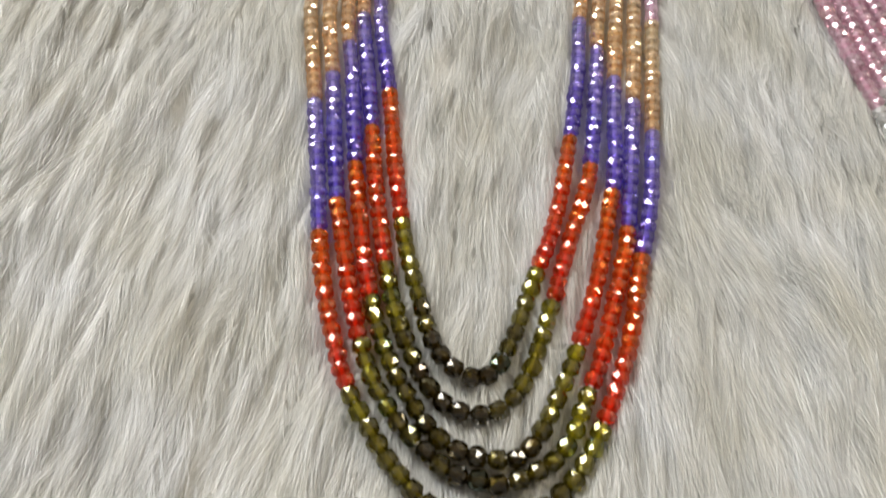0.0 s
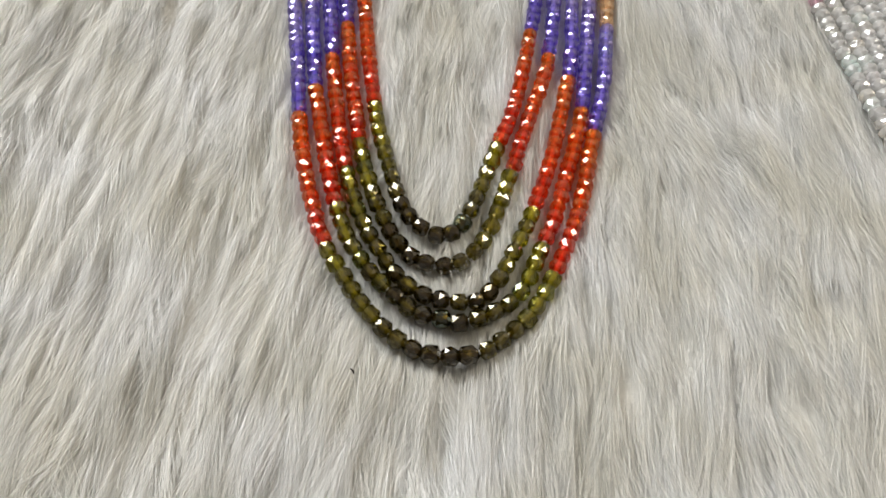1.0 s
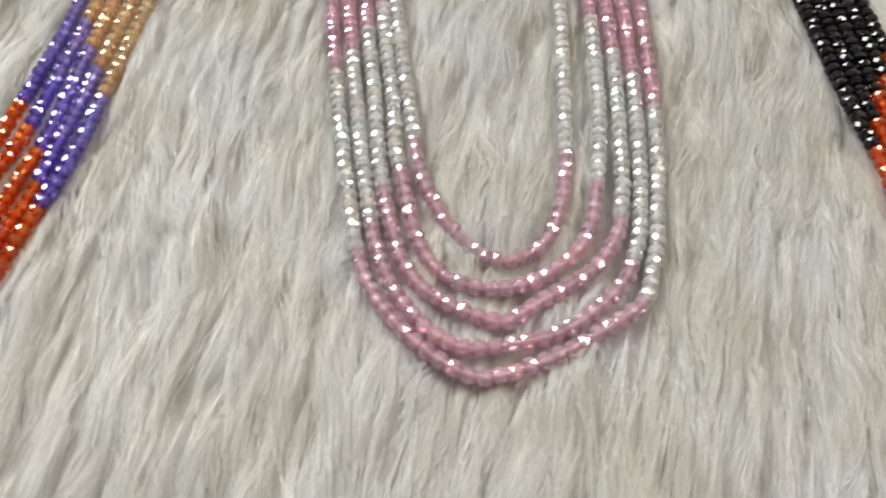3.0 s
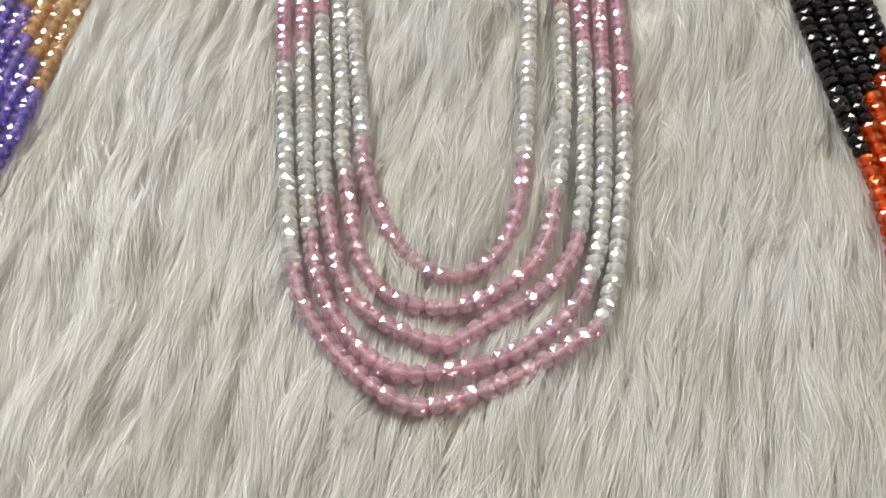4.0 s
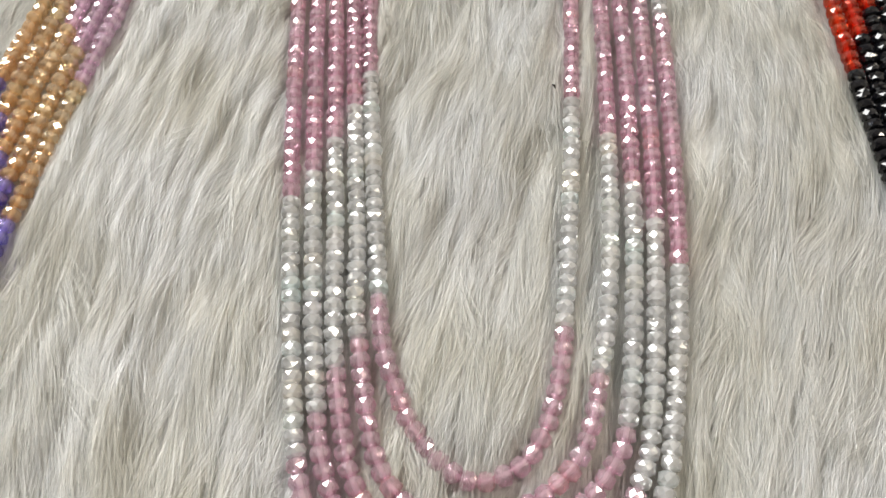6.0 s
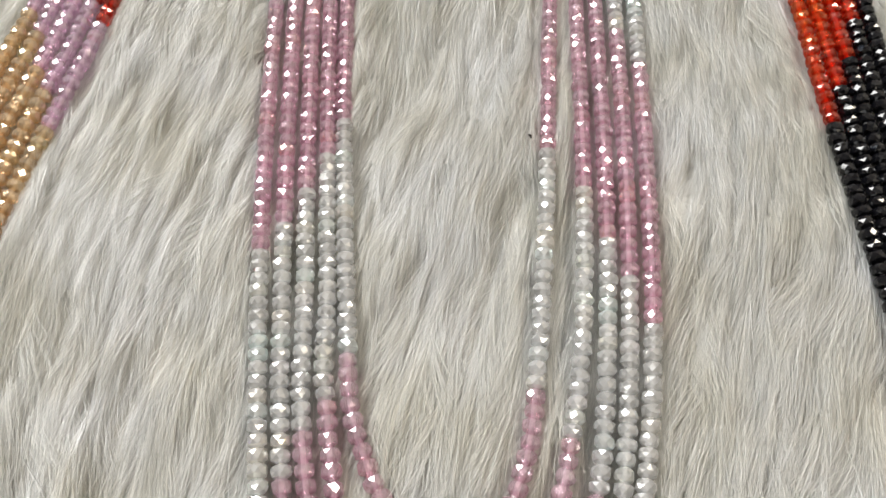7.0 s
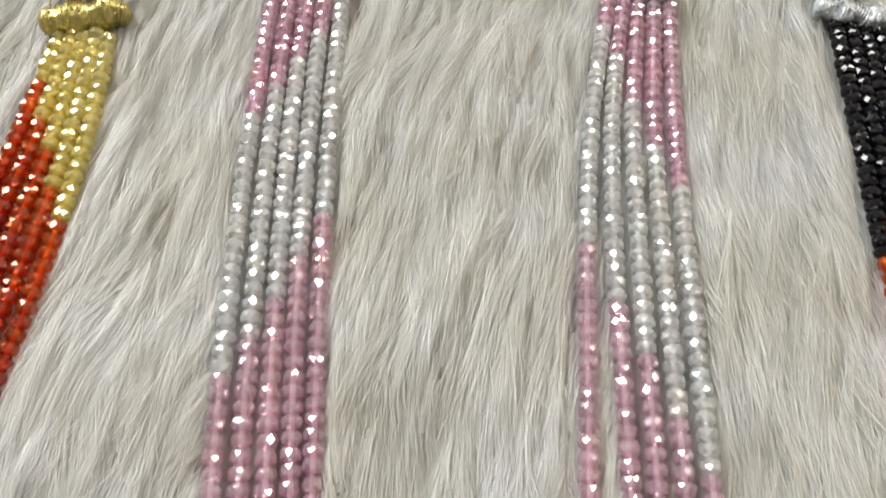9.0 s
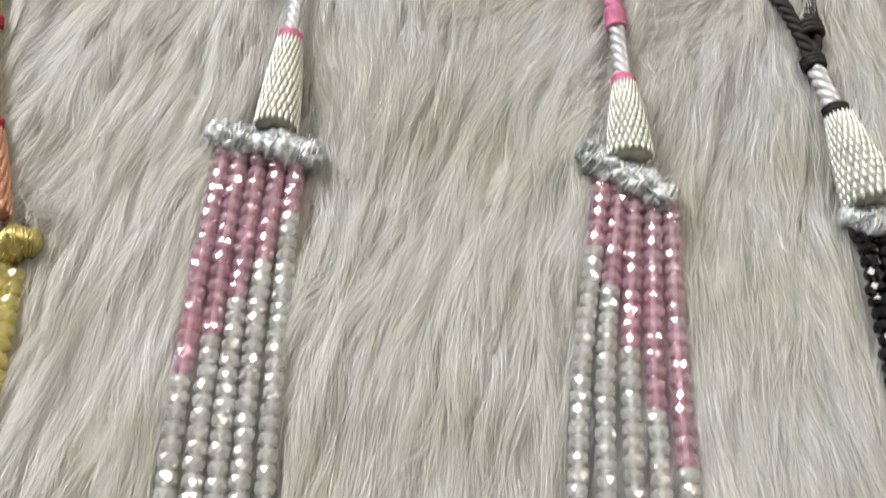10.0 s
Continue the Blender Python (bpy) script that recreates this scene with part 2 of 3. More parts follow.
# ---- the room ----
X0, X1, Y0, Y1, Z0, Z1 = -1.5, 2.1, -1.7, 2.1, -0.016, 2.5
tagged(box("floor", (X0 - 0.15, Y0 - 0.15, Z0 - 0.1), (X1 + 0.15, Y1 + 0.15, Z0), FLOORING), "dark brown wooden floor under the fur rug", "floor", kind="structure")
tagged(box("ceiling", (X0 - 0.15, Y0 - 0.15, Z1), (X1 + 0.15, Y1 + 0.15, Z1 + 0.1), CEILING_PAINT), "plain grey painted ceiling of the room", "ceiling", kind="structure")
tagged(box("wall_north", (X0, Y1, Z0), (X1, Y1 + 0.15, Z1), PLASTER), "plain grey plastered wall of the room", "wall", kind="structure")
tagged(box("wall_south", (X0, Y0 - 0.15, Z0), (X1, Y0, Z1), PLASTER), "plain grey plastered wall of the room", "wall", kind="structure")
tagged(box("wall_east", (X1, Y0 - 0.15, Z0), (X1 + 0.15, Y1 + 0.15, Z1), PLASTER), "plain grey plastered wall of the room", "wall", kind="structure")


def window_wall():
    """The west wall, with the window's opening through it."""
    (a, b), (c, d) = WINDOW_Y, WINDOW_Z
    verts, faces = [], []
    for lo, hi in (((Y0 - 0.15, Z0), (a, Z1)), ((b, Z0), (Y1 + 0.15, Z1)), ((a, Z0), (b, c)), ((a, d), (b, Z1))):
        n = len(verts)
        verts += [(x, y, z) for x in (X0 - 0.15, X0) for y in (lo[0], hi[0]) for z in (lo[1], hi[1])]
        faces += [tuple(i + n for i in q) for q in ((0, 1, 3, 2), (4, 6, 7, 5), (0, 4, 5, 1), (2, 3, 7, 6), (0, 2, 6, 4), (1, 5, 7, 3))]
    wall = mesh_object("wall_west", verts, faces, PLASTER)
    tagged(wall, "plain grey plastered wall with a window opening", "wall", kind="structure")
    frame_of = new("window_1")
    tagged(frame_of, "white painted window frame in the wall opening", "window", kind="structure")
    x = X0 - 0.08
    for lo, hi in (((a, c), (a + 0.05, d)), ((b - 0.05, c), (b, d)), ((a + 0.05, c), (b - 0.05, c + 0.05)), ((a + 0.05, d - 0.05), (b - 0.05, d))):
        box("window_frame", (x - 0.025, lo[0], lo[1]), (x + 0.025, hi[0], hi[1]), FRAME_PAINT, frame_of)


window_wall()

# ---- the courses of the bead strands, in millimetres on the rug, outermost strand first ----
COURSES = {"rainbow": [], "rose": [], "jet": []}
COURSES["rainbow"].append([(-41.6, 230.0), (-36.3, 195.0), (-29.5, 150.0), (-24.7, 118.0), (-18.4, 95.0), (-11.8, 71.2), (-8.5, 58.8), (-4.3, 46.1), (-0.1, 36.3), (3.2, 30.4), (7.6, 24.9), (13.0, 18.9), (19.5, 14.0), (24.8, 12.2), (30.3, 12.4), (35.5, 14.5), (39.5, 18.4), (43.1, 23.4), (45.7, 29.6), (48.2, 38.5), (50.3, 49.2), (51.5, 63.2), (53.1, 78.7), (52.8, 104.0), (52.2, 125.0), (51.4, 150.0), (49.9, 175.0), (46.7, 200.0), (43.7, 215.0), (39.7, 230.0)])
COURSES["rainbow"].append([(-37.4, 230.0), (-32.1, 195.0), (-25.3, 150.0), (-20.4, 118.0), (-14.3, 95.0), (-8.4, 71.8), (-4.7, 60.2), (0.1, 46.9), (3.5, 38.9), (7.0, 32.6), (11.9, 26.8), (17.4, 22.5), (22.6, 19.4), (28.8, 19.0), (30.8, 19.1), (35.6, 21.6), (39.4, 25.1), (41.5, 29.5), (43.3, 36.4), (45.2, 43.0), (46.7, 52.5), (48.1, 62.6), (48.9, 71.7), (48.7, 104.0), (48.1, 125.0), (47.4, 150.0), (46.1, 175.0), (43.4, 200.0), (40.8, 215.0), (37.3, 230.0)])
COURSES["rainbow"].append([(-32.8, 230.0), (-27.6, 195.0), (-20.8, 150.0), (-16.1, 118.0), (-10.1, 95.0), (-5.3, 75.6), (-1.0, 60.9), (1.6, 52.7), (4.7, 45.0), (8.3, 37.8), (12.6, 31.7), (17.8, 26.0), (23.6, 23.0), (29.3, 22.8), (33.3, 24.0), (35.9, 28.0), (37.9, 33.7), (40.4, 41.6), (42.3, 50.4), (43.5, 57.5), (44.8, 70.9), (45.7, 83.7), (44.6, 104.0), (44.0, 125.0), (43.4, 150.0), (42.3, 175.0), (40.1, 200.0), (37.9, 215.0), (34.9, 230.0)])
COURSES["rainbow"].append([(-30.2, 230.0), (-24.7, 195.0), (-17.6, 150.0), (-12.6, 118.0), (-6.5, 95.0), (-0.9, 73.3), (2.7, 61.6), (5.8, 52.1), (9.0, 44.5), (13.1, 37.4), (17.5, 32.0), (22.0, 29.7), (27.2, 30.0), (30.5, 33.0), (33.1, 38.4), (34.9, 46.4), (36.3, 54.8), (38.4, 68.2), (40.8, 82.8), (40.6, 104.0), (39.9, 125.0), (39.4, 150.0), (38.5, 175.0), (36.7, 200.0), (34.9, 215.0), (32.4, 230.0)])
COURSES["rainbow"].append([(-27.5, 230.0), (-21.7, 195.0), (-14.1, 150.0), (-8.7, 118.0), (-2.3, 95.0), (3.2, 74.0), (6.3, 63.8), (9.2, 55.5), (12.1, 49.1), (14.9, 42.9), (18.4, 38.3), (22.0, 36.2), (25.3, 36.0), (27.6, 38.7), (29.6, 44.2), (31.0, 51.1), (32.8, 59.8), (35.1, 72.2), (36.5, 104.0), (35.8, 125.0), (35.4, 150.0), (34.8, 175.0), (33.4, 200.0), (32.0, 215.0), (30.0, 230.0)])
COURSES["rose"].append([(65.7, 262.0), (70.2, 235.0), (76.4, 205.0), (83.7, 175.0), (90.4, 150.0), (97.7, 125.0), (104.2, 104.0), (113.6, 76.5), (117.3, 67.1), (120.9, 60.4), (126.6, 54.5), (132.7, 50.0), (139.1, 46.8), (144.5, 45.5), (149.2, 46.8), (154.9, 50.0), (159.8, 53.4), (164.6, 57.4), (169.5, 61.9), (173.2, 66.2), (174.3, 72.6), (174.9, 82.5), (173.9, 104.0), (171.4, 125.0), (167.4, 150.0), (162.8, 175.0), (157.1, 205.0), (151.8, 235.0), (147.2, 270.0)])
COURSES["rose"].append([(68.8, 262.0), (73.9, 235.0), (80.5, 205.0), (87.9, 175.0), (94.7, 150.0), (102.0, 125.0), (108.4, 104.0), (113.3, 88.7), (118.9, 73.1), (121.7, 67.0), (126.6, 59.6), (131.8, 54.7), (138.0, 51.3), (143.7, 50.9), (149.7, 53.0), (155.8, 55.4), (160.7, 58.9), (165.5, 64.0), (169.0, 69.3), (170.3, 73.8), (171.5, 80.6), (171.1, 92.0), (170.0, 104.0), (167.3, 125.0), (163.2, 150.0), (158.5, 175.0), (152.8, 205.0), (147.8, 235.0), (144.0, 270.0)])
COURSES["rose"].append([(72.5, 262.0), (77.5, 235.0), (84.2, 205.0), (91.9, 175.0), (98.9, 150.0), (106.2, 125.0), (112.6, 104.0), (116.7, 89.5), (120.4, 79.2), (123.6, 71.9), (126.7, 66.0), (131.5, 61.3), (137.0, 58.9), (143.1, 57.3), (147.1, 56.8), (149.6, 58.3), (154.4, 62.9), (158.5, 66.4), (162.6, 70.5), (165.7, 76.0), (167.4, 81.4), (167.4, 91.2), (166.2, 104.0), (163.4, 125.0), (159.1, 150.0), (154.2, 175.0), (148.6, 205.0), (143.8, 235.0), (140.8, 270.0)])
COURSES["rose"].append([(76.2, 262.0), (81.1, 235.0), (87.8, 205.0), (95.6, 175.0), (102.8, 150.0), (110.3, 125.0), (116.7, 104.0), (119.2, 93.9), (122.4, 85.7), (125.5, 78.0), (128.9, 70.9), (133.3, 65.9), (138.8, 63.5), (145.6, 63.7), (151.8, 66.4), (156.0, 70.0), (160.0, 75.2), (161.9, 81.8), (162.2, 90.0), (161.7, 104.0), (159.2, 125.0), (154.9, 150.0), (150.0, 175.0), (144.2, 205.0), (139.8, 235.0), (138.1, 270.0)])
COURSES["rose"].append([(79.5, 262.0), (85.0, 235.0), (91.8, 205.0), (99.4, 175.0), (106.2, 150.0), (113.7, 125.0), (120.4, 104.0), (125.4, 88.9), (129.8, 81.4), (134.4, 75.5), (140.0, 71.2), (145.3, 69.7), (149.8, 71.8), (153.1, 75.3), (155.0, 81.3), (155.6, 89.7), (154.4, 104.0), (151.8, 125.0), (148.0, 150.0), (143.9, 175.0), (139.3, 205.0), (136.0, 235.0), (135.1, 270.0)])
COURSES["jet"].append([(181.7, 268.0), (185.7, 245.0), (189.8, 220.0), (195.5, 195.0), (201.8, 170.0), (208.7, 145.0), (216.1, 120.0), (222.4, 100.0), (227.0, 66.0), (230.9, 48.3), (242.0, 33.8), (258.1, 25.4), (269.0, 24.0), (279.9, 25.4), (296.0, 33.8), (307.1, 48.3), (311.0, 66.0), (314.0, 110.0), (321.0, 170.0), (325.0, 230.0), (325.0, 268.0)])
COURSES["jet"].append([(184.7, 268.0), (188.7, 245.0), (193.5, 220.0), (199.2, 195.0), (205.5, 170.0), (212.4, 145.0), (219.8, 120.0), (226.1, 100.0), (231.0, 66.0), (234.6, 49.9), (244.6, 36.9), (259.2, 29.3), (269.0, 28.0), (278.8, 29.3), (293.4, 36.9), (303.4, 49.9), (307.0, 66.0), (310.0, 110.0), (317.0, 170.0), (321.0, 230.0), (321.0, 268.0)])
COURSES["jet"].append([(187.7, 268.0), (191.7, 245.0), (197.2, 220.0), (202.9, 195.0), (209.2, 170.0), (216.1, 145.0), (223.5, 120.0), (229.8, 100.0), (235.0, 66.0), (238.2, 51.6), (247.1, 40.0), (260.2, 33.2), (269.0, 32.0), (277.8, 33.2), (290.9, 40.0), (299.8, 51.6), (303.0, 66.0), (306.0, 110.0), (313.0, 170.0), (317.0, 230.0), (317.0, 268.0)])
COURSES["jet"].append([(190.7, 268.0), (194.7, 245.0), (200.9, 220.0), (206.6, 195.0), (212.9, 170.0), (219.8, 145.0), (227.2, 120.0), (233.5, 100.0), (239.0, 66.0), (241.8, 53.3), (249.7, 43.0), (261.2, 37.0), (269.0, 36.0), (276.8, 37.0), (288.3, 43.0), (296.2, 53.3), (299.0, 66.0), (302.0, 110.0), (309.0, 170.0), (313.0, 230.0), (313.0, 268.0)])
COURSES["jet"].append([(193.7, 268.0), (197.7, 245.0), (204.6, 220.0), (210.3, 195.0), (216.6, 170.0), (223.5, 145.0), (230.9, 120.0), (237.2, 100.0), (243.0, 66.0), (245.4, 55.0), (252.3, 46.1), (262.3, 40.9), (269.0, 40.0), (275.7, 40.9), (285.7, 46.1), (292.6, 55.0), (295.0, 66.0), (298.0, 110.0), (305.0, 170.0), (309.0, 230.0), (309.0, 268.0)])

# Heights along the legs (y, in mm) where the outermost strand changes colour, and the rise from strand to strand further in.
PATTERNS = {
    "rainbow": (30.0, ("olive", "red", "violet", "gold", "mauve", "maroon", "yellow"),
                ((30.4, 8.4), (58.8, 9.0), (89.6, 8.6), (122, 8.4), (150, 8.2), (184, 8.0)),
                ((31.0, 7.2), (65.4, 6.5), (95.6, 7.1), (127.8, 6.9), (154.4, 6.9), (188.5, 6.8))),
    "rose": (145.0, ("pink", "white", "pink", "white", "pink"),
             ((67.0, 7.4), (112.0, 7.5), (169.6, 7.6), (218.4, 7.8)),
             ((66.5, 8.2), (114.0, 8.1), (172.0, 8.3), (221.0, 9.0))),
    "jet": (269.0, ("coral", "black", "coral", "black"),
            ((112.0, 7.0), (165.0, 9.6), (215.0, 8.5)),
            ((112.0, 7.0), (163.0, 7.0), (215.0, 7.0))),
}
PITCH = {"olive": 2.85, "pink": 2.5, "white": 2.4, "black": 2.35}
SINGLE = {"rainbow": (-50, 64.0, True), "rose": (0, 95.0, True), "jet": (100.0, 238.0, False)}


def bead_form(sides=8):
    """A cut bead of radius 1 and half length 0.7 along z: four bands of triangular facets and two small tables."""
    rows = [(0.46, 0.70, 0.0), (0.92, 0.44, 0.5), (1.0, 0.0, 0.0), (0.92, -0.44, 0.5), (0.46, -0.70, 0.0)]
    v = [(r * math.cos((j + o) * 2 * math.pi / sides), r * math.sin((j + o) * 2 * math.pi / sides), z) for r, z, o in rows for j in range(sides)]
    t = []
    for i in range(len(rows) - 1):
        a, c, shift = i * sides, (i + 1) * sides, rows[i][2] > 0
        for j in range(sides):
            k = (j + 1) % sides
            t += [(a + j, c + k, a + k), (a + j, c + j, c + k)] if shift else [(a + j, c + j, a + k), (a + k, c + j, c + k)]
    last = (len(rows) - 1) * sides
    for j in range(1, sides - 1):
        t += [(0, j, j + 1), (last, last + j + 1, last + j)]
    return np.array(v), np.array(t)


BEAD_V, BEAD_T = bead_form()
BEAD_MESH = {}
CUTS = [BEAD_V * (1 + np.random.default_rng(n).uniform(-0.09, 0.09, BEAD_V.shape)) for n in range(5)]


def bead_mesh(colour, step, cut):
    """One shared mesh for each shade and cut of bead."""
    if (colour, step, cut) not in BEAD_MESH:
        BEAD_MESH[colour, step, cut] = quick_mesh("bead", CUTS[cut], BEAD_T, [BEADS[colour][step]])
    return BEAD_MESH[colour, step, cut]


def bead_rows(kind, k):
    """The beads of a strand, end to end: place, direction, colour, shade, radius and half length."""
    middle, colours, left, right = PATTERNS[kind]
    run, way = smooth_path(COURSES[kind][k], 0.05)
    low = run[:, 1].argmin()
    rng = random.Random(f"{kind} {k}")
    rows, i = [], 0.0
    while i < len(run):
        n = int(i)
        y = run[n, 1]
        marks = [a + b * k for a, b in (left if n < low else right)]
        part_of = sum(y > m for m in marks)
        edges = [run[low, 1] - 4] + marks + [marks[-1] + 40]
        light = (y - edges[part_of]) / (edges[part_of + 1] - edges[part_of])
        shade = min(3, max(0, int((1 - light) * 4 + rng.uniform(-0.5, 0.5))))
        pitch = PITCH.get(colours[part_of], 2.45) * rng.uniform(0.95, 1.06)
        if part_of == 0 and kind != "jet":
            pitch *= 1.0 + 0.16 * max(0.0, 1 - (y - run[low, 1]) / 25)
        rows.append((run[n], way[n], colours[part_of], shade, 1.70 * rng.uniform(0.95, 1.05) * (1.02 if colours[part_of] == "olive" else 1.0), pitch * 0.5, n < low))
        i += pitch / 0.05
    return rows


def bead_pose(row, rng):
    (x, y), w, _, _, radius, half, _ = row
    m = Vector((w[0], w[1], rng.uniform(-0.07, 0.07))).to_track_quat("Z", "Y").to_matrix().to_4x4()
    m = m @ Euler((rng.uniform(-0.15, 0.15), rng.uniform(-0.15, 0.15), rng.uniform(0, 6.28))).to_matrix().to_4x4()
    m = m @ Matrix.Diagonal((radius * MM, radius * MM, half / 0.70 * 0.985 * MM, 1))
    return Matrix.Translation((x * MM + rng.uniform(-1, 1) * 0.00009, y * MM, rng.uniform(-0.00018, 0.00018))) @ m


def strand(kind, k, necklace):
    """One thread with its beads: those in the stretch nearest to the viewer one by one, the others joined by shade."""
    run, _ = smooth_path(COURSES[kind][k], 2.5)
    v, f = tube([(x * MM, y * MM, 0) for x, y in run], 0.00045, 8)
    ob = mesh_object("strand", v, f, THREAD, necklace)
    rng = random.Random(f"beads {kind} {k}")
    lo, hi, both = SINGLE[kind]
    rest = {}
    for row in bead_rows(kind, k):
        m = bead_pose(row, rng)
        if lo <= row[0][1] <= hi and (both or row[6]):
            bead = new("bead", bead_mesh(row[2], row[3], rng.randrange(5)))
            bead.parent, bead.matrix_basis = ob, m
        else:
            rest.setdefault(row[2], []).append((row[3], np.array(m), CUTS[rng.randrange(5)]))
    for colour, some in rest.items():
        verts = np.vstack([form @ m[:3, :3].T + m[:3, 3] for _, m, form in some])
        tris = np.vstack([BEAD_T + len(BEAD_V) * n for n in range(len(some))])
        index = np.repeat([s for s, _, _ in some], len(BEAD_T))
        joint = new("bead_run", quick_mesh("bead_run", verts, tris, BEADS[colour], index))
        joint.parent = ob
        tagged(joint, kind="stuff")
    return ob


# ---- ends of the necklaces: wound bar, woven cap, thread ring and cord ----
def lump(s, t, seed):
    """Unevenness over a wound bar, from the place along it and round it."""
    q = Vector((s * 9, math.cos(t) * 2, math.sin(t) * 2 + seed))
    return noise.noise(q) + 0.6 * noise.noise(q * 2.7)


def wound_bar(a, b, radius, z, core, wire, parent, seed, turns=30, ragged=0.25, lean=0.6):
    """A stubby bar wound with metal wire, lumpy and a little frayed, with the wire as a piece of its own."""
    rng = random.Random(seed)
    a, b = np.array([*a, z]) * MM, np.array([*b, z]) * MM
    way = (b - a) / np.linalg.norm(b - a)
    side, up = np.cross(way, (0, 0, 1.0)), np.array((0, 0, 1.0))
    rings, sides, verts, faces = 64, 24, [], []

    def size(s):
        return radius * MM * (1 - max(0, abs(2 * s - 1) - 0.8) ** 2 * 12) * (1 + 0.13 * math.sin(s * 17 + seed))

    for i in range(rings):
        s = i / (rings - 1)
        for j in range(sides):
            t = 2 * math.pi * j / sides
            q = a + (b - a) * s
            r = size(s) * (1 + ragged * lump(s, t, seed))
            verts.append(q + r * (math.cos(t) * side + math.sin(t) * up))
    faces = [(i * sides + j, (i + 1) * sides + j, (i + 1) * sides + (j + 1) % sides, i * sides + (j + 1) % sides) for i in range(rings - 1) for j in range(sides)]
    faces += [tuple(range(sides)), tuple(range((rings - 1) * sides, rings * sides))[::-1]]
    bar = mesh_object("spacer_bar", verts, faces, core, parent, smooth=True)
    pieces, course = [], []
    for n in range(turns * 16):
        s = 0.03 + 0.94 * n / (turns * 16) + 0.030 * noise.noise(Vector((n * 0.045, seed, 3.0)))
        t = 2 * math.pi * n / 16
        s2 = min(0.98, max(0.02, s + lean * 0.05 * math.sin(t)))
        r = size(s2) * (1 + ragged * lump(s2, t, seed)) - 0.0001 + 0.0007 * noise.noise(Vector((n * 0.13, seed, 0)))
        course.append(a + (b - a) * s2 + r * (math.cos(t) * side + math.sin(t) * up))
    mesh_object("wound_wire", *tube(course, 0.0002, 5), wire, bar, smooth=True)
    for n in range(40):
        s, t = rng.uniform(0.05, 0.95), rng.uniform(0.2, 2.9)
        q = a + (b - a) * s + size(s) * (math.cos(t) * side + math.sin(t) * up)
        bend = np.array([rng.uniform(-1, 1), rng.uniform(-1, 1), rng.uniform(0, 0.8)]) * 0.0016
        pieces.append(tube([q, q + bend * 0.6 + up * 0.0004, q + bend], [0.00014, 0.00012, 0.00008], 4))
    tagged(mesh_object("frayed_wire", *joined(pieces), wire, bar, smooth=True), kind="stuff")
    return bar


def woven_cap(a, b, r0, r1, z, core, weave, parent, seed, rows=11, round_=21):
    """A tapering cap woven of metal thread: a core with stitches in slanting rows."""
    a, b = np.array([*a, z]) * MM, np.array([*b, z]) * MM
    way = (b - a) / np.linalg.norm(b - a)
    side, up = np.cross(way, (0, 0, 1.0)), np.array((0, 0, 1.0))

    def size(s):
        return MM * (r0 + (r1 - r0) * (0.15 * s + 0.85 * s**1.7)) * (0.90 if s < 0.02 else 1)

    course = [a + (b - a) * s for s in np.linspace(0, 1, 16)]
    v, f = tube(course, [size(s) * 0.96 for s in np.linspace(0, 1, 16)], 20)
    cap = mesh_object("woven_cap", v, f, core, parent, smooth=True)
    rng = random.Random(seed)
    pieces = []
    length = np.linalg.norm(b - a) / rows
    for i in range(rows):
        for j in range(round_):
            s = (i + 0.5) / rows
            t = 2 * math.pi * (j + 0.5 * (i % 2) + 0.08 * rng.uniform(-1, 1)) / round_
            out = math.cos(t) * side + math.sin(t) * up
            over = np.cross(way, out)
            c = a + (b - a) * s + out * size(s) * 0.99
            wide = 2 * math.pi * size(s) / round_ * 0.40
            v, f = [], []
            for q, w in ((-0.72, 0.12), (-0.42, 0.85), (0.15, 1.0), (0.72, 0.12)):
                for g in range(6):
                    h = g * math.pi / 3
                    v.append(c + way * q * length * 0.98 + (over * math.cos(h) * wide + out * math.sin(h) * wide * 0.8) * w + over * q * wide * 0.2)
            f = [(r * 6 + g, r * 6 + (g + 1) % 6, r * 6 + 6 + (g + 1) % 6, r * 6 + 6 + g) for r in range(3) for g in range(6)]
            pieces.append((v, f))
    stitches = mesh_object("stitch", *joined(pieces), weave, cap, smooth=True)
    tagged(stitches, kind="stuff")
    return cap


def thread_ring(c, way, radius, z, mat, parent, turns=3, thick=0.55):
    """A few turns of silk thread tied round a cord."""
    c, way = np.array([*c, z]) * MM, np.array([*way, 0.0])
    way = way / np.linalg.norm(way)
    side, up = np.cross(way, (0, 0, 1.0)), np.array((0, 0, 1.0))
    course = []
    for n in range(turns * 18 + 1):
        t = 2 * math.pi * n / 18
        course.append(c + way * (n / (turns * 18) - 0.5) * turns * thick * 1.5 * MM + radius * MM * (math.cos(t) * side + math.sin(t) * up))
    return mesh_object("thread_ring", *tube(course, thick * MM, 7), mat, parent, smooth=True)


def cord(points, radius, mat, parent, name="cord", plies=3, twist=900.0):
    """A twisted cord of several plies along points in mm."""
    run, way = smooth_path(points, 0.45)
    pieces = []
    for k in range(plies):
        course = []
        for n, (q, w) in enumerate(zip(run, way)):
            side = np.array((w[1], -w[0], 0.0))
            side /= np.linalg.norm(side) + 1e-9
            t = n * 0.45 * MM * twist + 2 * math.pi * k / plies
            course.append((q + (math.cos(t) * side + math.sin(t) * np.array((0, 0, 1.0))) * radius * 0.52) * MM)
        pieces.append(tube(course, radius * 0.56 * MM, 7))
    return mesh_object(name, *joined(pieces), mat, parent, smooth=True)


